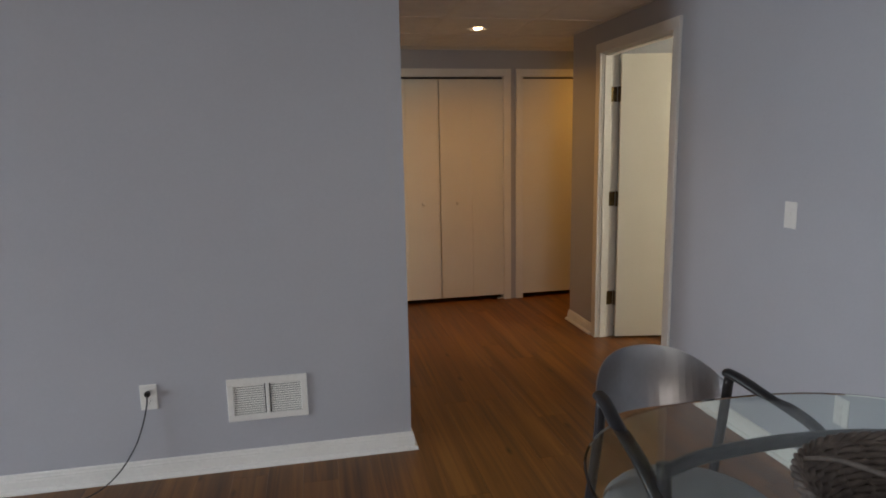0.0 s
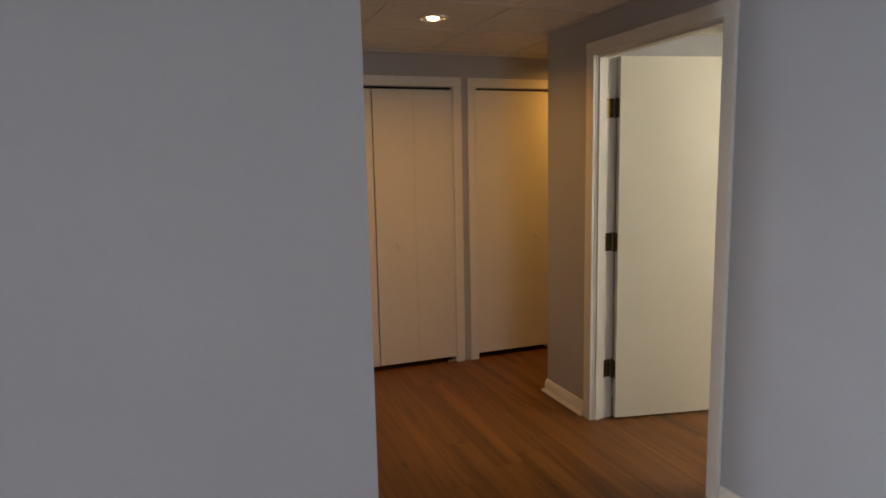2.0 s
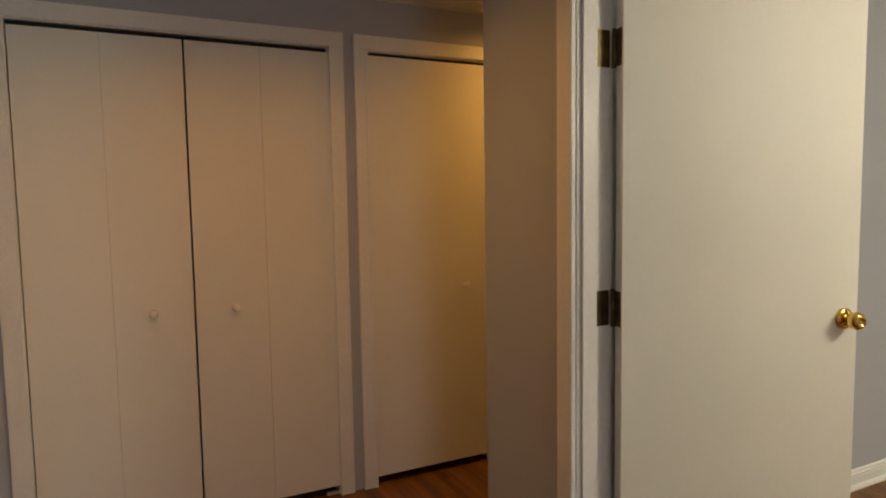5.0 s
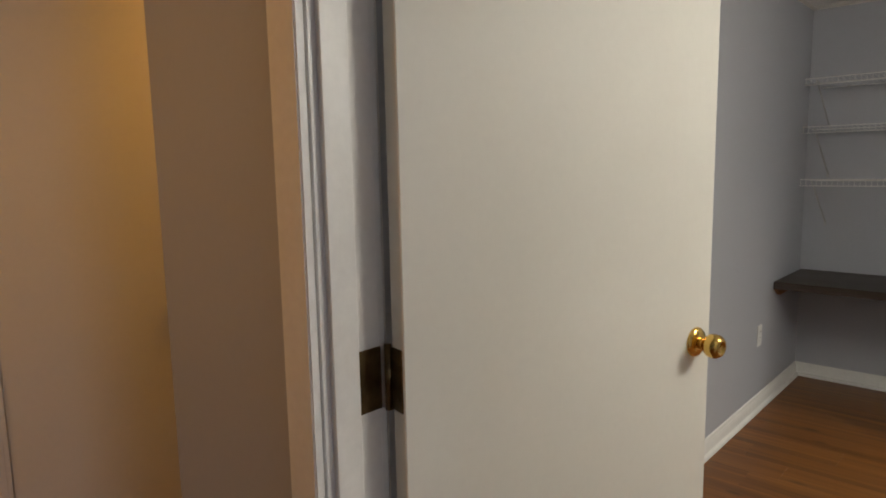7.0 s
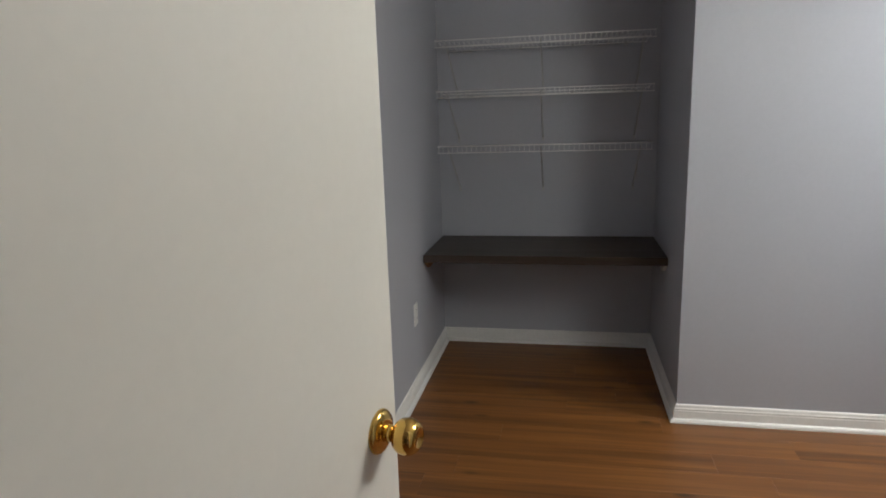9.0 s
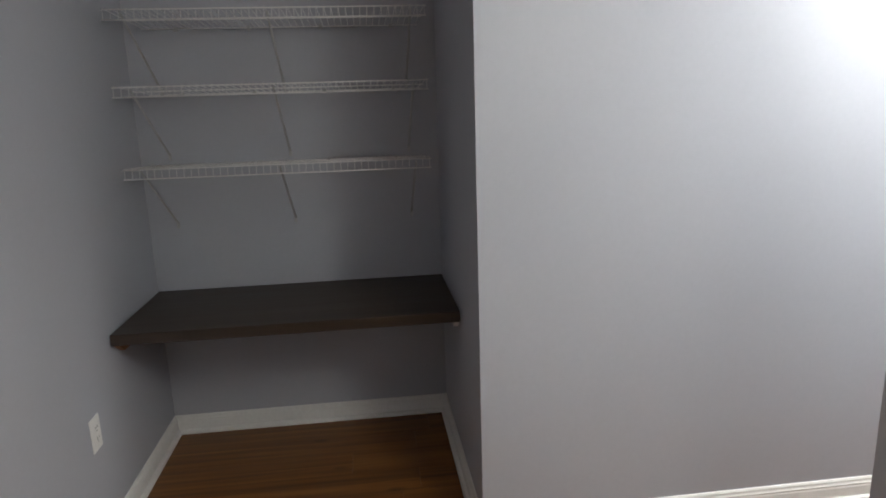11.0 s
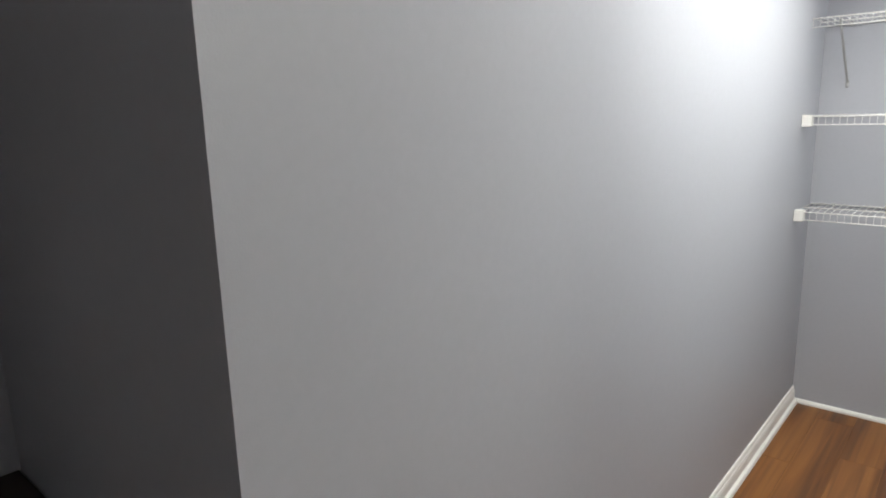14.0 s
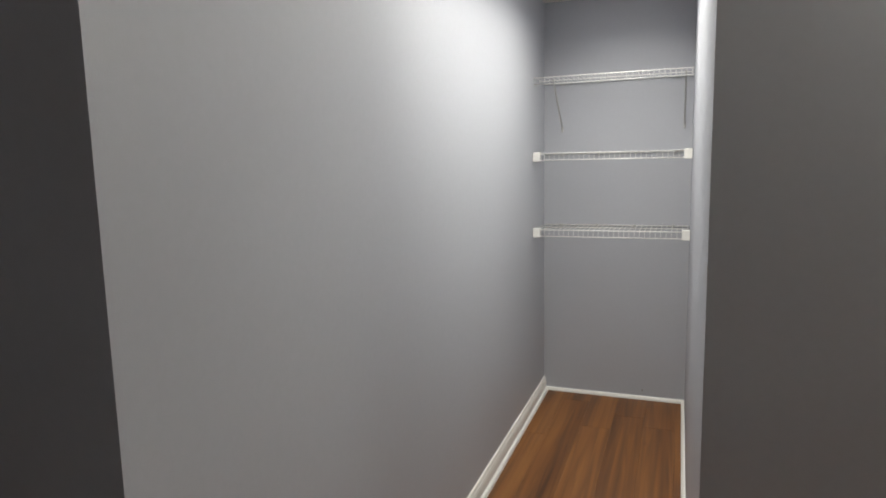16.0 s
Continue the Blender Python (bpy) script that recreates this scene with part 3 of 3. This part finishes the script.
cord = thing("power_cord", -0.747, YA - 0.01, 0.39, "black power cord plugged into the outlet", "power cord")
bm = bmesh.new()
box(bm, -0.011, -0.024, -0.006, 0.011, 0.001, 0.016)
bmesh.ops.bevel(bm, geom=bm.edges[:], offset=0.004, segments=2, affect="EDGES")
part("plug", bm, BLACKPLASTIC, cord)
bm = bmesh.new()
tube(bm, curve_pts([(0, -0.018, 0.0), (-0.006, -0.02, -0.05), (-0.03, -0.03, -0.14), (-0.068, -0.045, -0.23), (-0.125, -0.075, -0.31), (-0.19, -0.105, -0.36), (-0.27, -0.14, -0.382), (-0.40, -0.2, -0.3865), (-0.8, -0.36, -0.3865)]), 0.0032, 8)
part("cable", bm, BLACKPLASTIC, cord, "", True)

# dining chair, its back to the hall and its seat under the table
ch = thing("dining_chair", 0.925, 1.46, 0, "black metal armchair with a curved brushed steel back", "chair", rz=8)
bm = bmesh.new()
R, HALF = 0.235, 1.12
nu, nz = 28, 10
grid = []
for i in range(nu + 1):
    a = -HALF + 2 * HALF * i / nu
    u = a / HALF
    top_z = 0.836 - 0.092 * abs(u) ** 2.4
    low = 0.730 - 0.085 * math.sqrt(max(0, 1 - u * u))
    top_z = max(top_z, low + 0.004)
    col = []
    for j in range(nz + 1):
        col.append((R * math.sin(a), R * (math.cos(a) - math.cos(HALF)) + 0.02 * (j / nz), low + (top_z - low) * j / nz))
    grid.append(col)
for off in (0.0, 0.004):
    vs = [[bm.verts.new((x * (1 + off / R), y + off * math.cos(x / R), z)) for x, y, z in col] for col in grid]
    for i in range(nu):
        for j in range(nz):
            f = (vs[i][j], vs[i + 1][j], vs[i + 1][j + 1], vs[i][j + 1])
            bm.faces.new(f if off else f[::-1])
    if off == 0.0:
        inner = vs
for i in range(nu):
    for j in (0, nz):
        bm.faces.new((inner[i][j], inner[i + 1][j], vs[i + 1][j], vs[i][j]))
for i in (0, nu):
    for j in range(nz):
        bm.faces.new((inner[i][j], inner[i][j + 1], vs[i][j + 1], vs[i][j]))
part("backrest", bm, STEEL, ch, "curved brushed steel backrest")
for sx in (-1, 1):
    bm = bmesh.new()
    tube(bm, curve_pts([(sx * 0.213, 0.02, 0.770), (sx * 0.222, -0.03, 0.764), (sx * 0.242, -0.12, 0.734), (sx * 0.264, -0.25, 0.690), (sx * 0.262, -0.325, 0.60), (sx * 0.25, -0.335, 0.42), (sx * 0.25, -0.345, 0.0)]), [0.013] + [0.019] * 30 + [0.014] * 6, 12, flat=0.7)
    part("armrest_leg", bm, BLACKMETAL, ch, "black armrest running down into the front leg", True)
    bm = bmesh.new()
    tube(bm, curve_pts([(sx * 0.213, 0.0, 0.764), (sx * 0.213, 0.02, 0.60), (sx * 0.222, 0.07, 0.30), (sx * 0.240, 0.13, 0.0)]), 0.014, 12)
    part("back_leg", bm, BLACKMETAL, ch, "", True)
    bm = bmesh.new()
    tube(bm, [(sx * 0.218, 0.05, 0.425), (sx * 0.25, -0.33, 0.425)], 0.009, 10)
    part("seat_rail", bm, BLACKMETAL, ch, "", True)
bm = bmesh.new()
lathe(bm, [(0.001, 0.425), (0.20, 0.425), (0.225, 0.435), (0.23, 0.452), (0.215, 0.468), (0.17, 0.476), (0.001, 0.478)], 40, pose(0, -0.11, 0))
part("seat", bm, CUSHION, ch, "round grey padded seat", True)

# glass table
TX, TY, TA, TB = 1.06, 0.95, 0.55, 0.46
tb = thing("dining_table", TX, TY, 0, "glass-topped dining table on a black metal frame", "table")
bm = bmesh.new()
n = 72
prof = [(-0.010, -0.012), (-0.006, -0.012), (0.0, -0.008), (0.0, -0.004), (-0.003, 0.0)]
rings = []
for off, z in prof:
    ring = []
    for k in range(n):
        a = k * math.tau / n
        c, s = math.cos(a), math.sin(a)
        ring.append(bm.verts.new(((TA + off) * math.copysign(abs(c) ** 0.80, c), (TB + off) * math.copysign(abs(s) ** 0.80, s), 0.74 + z)))
    rings.append(ring)
for A, B in zip(rings, rings[1:]):
    for k in range(n):
        bm.faces.new((A[k], A[(k + 1) % n], B[(k + 1) % n], B[k]))
bm.faces.new(rings[0][::-1])
bm.faces.new(rings[-1])
part("tabletop", bm, GLASS, tb, "clear glass top with a rounded edge")
for sy in (-1, 1):
    bm = bmesh.new()
    tube(bm, curve_pts([(-0.34, sy * 0.185, 0.705), (-0.2, sy * 0.228, 0.705), (0, sy * 0.246, 0.705), (0.2, sy * 0.228, 0.705), (0.34, sy * 0.185, 0.705)]), 0.016, 10, flat=1.1)
    part("top_rail", bm, BLACKMETAL, tb, "", True)
    for sx in (-1, 1):
        bm = bmesh.new()
        tube(bm, curve_pts([(sx * 0.34, sy * 0.185, 0.724), (sx * 0.335, sy * 0.18, 0.60), (sx * 0.31, sy * 0.17, 0.3), (sx * 0.34, sy * 0.2, 0.0)]), 0.017, 12)
        part("leg", bm, BLACKMETAL, tb, "", True)
for sx in (-1, 1):
    bm = bmesh.new()
    tube(bm, [(sx * 0.31, -0.17, 0.3), (sx * 0.31, 0.17, 0.3)], 0.011, 10)
    part("stretcher", bm, BLACKMETAL, tb, "", True)

# wicker basket
bk = thing("wicker_basket", 1.005, 0.735, 0.74, "dark grey woven wicker basket on the glass table", "basket")
bm = bmesh.new()
for i in range(9):
    z = 0.006 + i * 0.0105
    r = 0.170 + 0.055 * (z / 0.09)
    pts = []
    for k in range(64):
        a = k * math.tau / 64
        w = 0.0045 * math.sin(a * 22 + (i % 2) * math.pi)
        pts.append(((r + w) * math.cos(a), (r + w) * math.sin(a), z))
    tube(bm, pts, 0.0085, 6, close=True)
part("weave", bm, WICKER, bk, "", True)
bm = bmesh.new()
for k in range(22):
    a = k * math.tau / 22
    tube(bm, [(0.166 * math.cos(a), 0.166 * math.sin(a), 0.002), (0.226 * math.cos(a), 0.226 * math.sin(a), 0.098)], 0.004, 6)
lathe(bm, [(0.001, 0.001), (0.17, 0.001), (0.17, 0.006), (0.001, 0.007)], 32)
part("stakes", bm, WICKER, bk)
bm = bmesh.new()
for tw in range(3):
    pts = []
    for k in range(96):
        a = k * math.tau / 96
        q = a * 18 + tw * math.tau / 3
        pts.append(((0.228 + 0.006 * math.cos(q)) * math.cos(a), (0.228 + 0.006 * math.cos(q)) * math.sin(a), 0.100 + 0.006 * math.sin(q)))
    tube(bm, pts, 0.006, 6, close=True)
part("rim", bm, WICKER, bk, "braided wicker rim", True)
bm = bmesh.new()
tube(bm, curve_pts([(-0.150, 0.172, 0.103), (-0.10, 0.13, 0.115), (-0.05, 0.04, 0.112), (-0.04, -0.06, 0.112), (-0.08, -0.213, 0.103)]), 0.0055, 8)
part("handle", bm, WICKER, bk, "loop handle", True)


# nail left in the closet's end wall
bm = bmesh.new()
lathe(bm, [(0.0012, 0.0), (0.0012, 0.009), (0.0032, 0.0095), (0.0032, 0.0105), (0.0005, 0.011)], 10, pose(4.325, Y2, 0.055, -90))
tagged(finish("nail", bm, OLDBRASS), "small dark nail in the closet's end wall", "nail")


# ---- wire shelves ----
def wire_shelf(name, m, width, depth, braces, label, group, clips=False, drop=0.225):
    """Local x along the wall, wall at y 0, front at -depth, top of the deck at z 0."""
    top = new(name)
    top.empty_display_size = 0.05
    top.matrix_world = m
    tagged(top, label, "wire shelf", group)
    for y, z in ((-0.008, -0.004), (-depth * 0.5, -0.004), (-depth, -0.004), (-depth - 0.002, -0.038)):
        bm = bmesh.new()
        tube(bm, [(0, y, z), (width, y, z)], 0.0026, 8)
        part("rail", bm, WIRE, top, "", True)
    bm = bmesh.new()
    tube(bm, [(0, -0.002, 0.0), (0, -depth + 0.002, 0.0), (0, -depth - 0.0015, -0.003), (0, -depth - 0.0045, -0.039)], 0.0011, 6)
    me = None
    n = int(width / 0.0254)
    for i in range(n + 1):
        if me is None:
            w = part("wire", bm, WIRE, top, "", True)
            me = w.data
        else:
            w = new("wire", me)
            w.parent = top
        w.matrix_local = Matrix.Translation((0.006 + i * (width - 0.012) / n, 0, 0))
    for x in braces:
        bm = bmesh.new()
        a, b = Vector((x, -depth + 0.02, -0.012)), Vector((x, -0.006, -drop))
        tube(bm, [a, a.lerp(b, 0.5), b], [0.0042, 0.0048, 0.0052], 6, flat=0.8)
        br = part("brace", bm, BRACE, top, "pale grey metal support brace")
        bm = bmesh.new()
        box(bm, x - 0.006, -0.006, -drop - 0.024, x + 0.006, -0.0005, -drop + 0.008)
        bmesh.ops.bevel(bm, geom=bm.edges[:], offset=0.002, segments=1, affect="EDGES")
        part("brace_foot", bm, BRACE, br)
    for x in [0.12 * width, 0.38 * width, 0.64 * width, 0.9 * width]:
        bm = bmesh.new()
        box(bm, x - 0.007, -0.014, -0.014, x + 0.007, -0.0005, 0.003)
        part("wall_clip", bm, BRACE, top)
    if clips:
        for x0, x1 in ((-0.004, 0.034), (width - 0.034, width + 0.004)):
            part("end_bracket", soft_box(x0, -depth - 0.010, -0.045, x1, -depth + 0.03, 0.004, 0.002), PLASTIC, top, "white plastic end bracket")
    return top


# alcove shelves look along +x: local x runs towards -y
for z in (1.796, 1.537, 1.248):
    wire_shelf("wire_shelf", pose(X2, 4.368, z - 0.018, -2.5, 0, -90), 1.116, 0.405, (0.055, 0.551, 1.061), "white wire shelf on braces above the desk", "wire shelves over the desk", drop=0.248)
# closet end shelves look along -y
for z in (1.792, 1.402, 1.000):
    upper = z > 1.7
    wire_shelf("wire_shelf", pose(X1 - 0.006, Y2, z, 0, 0, 180), X1 - X3 - 0.012, 0.31, (0.097, 0.742) if upper else (), "white wire shelf across the end of the closet", "wire shelves in the closet", clips=not upper, drop=0.25)

# ---- desk board ----
dk = thing("desk_board", 5.280, YR, 0.638, "dark brown wooden board fixed as a desk in the alcove", "desk")
bm = soft_box(0, 0.004, 0, X2 - 5.280 - 0.002, YL - YR - 0.004, 0.042, 0.003, 2)
part("board", bm, DESKWOOD, dk)
for y0 in (YL - YR - 0.022, 0.003):
    bm = bmesh.new()
    pts = [(0.014, -0.001), (X2 - 5.280 - 0.03, -0.001), (X2 - 5.280 - 0.03, -0.042), (0.075, -0.042)]
    A = [bm.verts.new((x, y0, z)) for x, z in pts]
    B = [bm.verts.new((x, y0 + 0.018, z)) for x, z in pts]
    bm.faces.new(A)
    bm.faces.new(B[::-1])
    for i in range(4):
        bm.faces.new((A[i], A[(i + 1) % 4], B[(i + 1) % 4], B[i]))
    part("cleat", bm, PINE if y0 > 0.1 else TRIM, dk, "bare pine support cleat" if y0 > 0.1 else "white painted support cleat")

# ---- floor planks ----
PW, PL = 0.152, 1.22
planks = thing("plank_floor", 0, 0, 0, "warm brown oak-look plank floor", "floor", kind="structure")
bm = bmesh.new()
c = 0.0006
g2 = 0.0002
lo = [(g2, g2), (PW - g2, g2), (PW - g2, PL - g2), (g2, PL - g2)]
hi = [(g2 + c, g2 + c), (PW - g2 - c, g2 + c), (PW - g2 - c, PL - g2 - c), (g2 + c, PL - g2 - c)]
v0 = [bm.verts.new((x, y, -0.012)) for x, y in lo]
v1 = [bm.verts.new((x, y, -c)) for x, y in lo]
v2 = [bm.verts.new((x, y, 0)) for x, y in hi]
for A, B in ((v0, v1), (v1, v2)):
    for i in range(4):
        bm.faces.new((A[i], A[(i + 1) % 4], B[(i + 1) % 4], B[i]))
bm.faces.new(v2)
one = part("plank", bm, FLOORWOOD, planks)
rest_v, rest_f = [], []
base = [tuple(v.co) for v in one.data.vertices]
faces = [tuple(p.vertices) for p in one.data.polygons]
rng = random.Random(4)
ROOMS = [(-6.5, -2.6, XR, YA), (XA, YA, XR, YC), (XR, YE, 4.0, YC), (0.2, YC, 2.6, YC + 0.6), (-2.0, YA2, XH, YC), (XR2, -1.0, 3.75, YL), (3.75, Y3, X1, YL), (X1, YR, X2, YL), (X3, Y2, X1, Y3)]
first = True
for i in range(-44, 40):
    x = 0.043 + i * PW
    if x < -6.6 or x > 5.95:
        continue
    y = -2.8 - rng.random() * PL
    while y < 6.2:
        if not any(x < r[2] and x + PW > r[0] and y < r[3] and y + PL > r[1] for r in ROOMS):
            y += PL
            continue
        near = x > -1.7 and y > -0.3 and y < 5.6 and not (x > 2.2 and y > 4.5) and not (x > 4.95 and y < 2)
        if near:
            if first:
                first = False
                one.location = (x, y, 0)
            else:
                o = new("plank", one.data)
                o.parent = planks
                o.location = (x, y, 0)
        else:
            k = len(rest_v)
            rest_v += [(a + x, b + y, cc) for a, b, cc in base]
            rest_f += [tuple(k + q for q in f) for f in faces]
        y += PL
me = bpy.data.meshes.new("far_planks")
me.from_pydata(rest_v, [], rest_f)
me.materials.append(FLOORWOOD)
ob = new("far_planks", me)
ob.parent = planks
tagged(ob, kind="stuff")
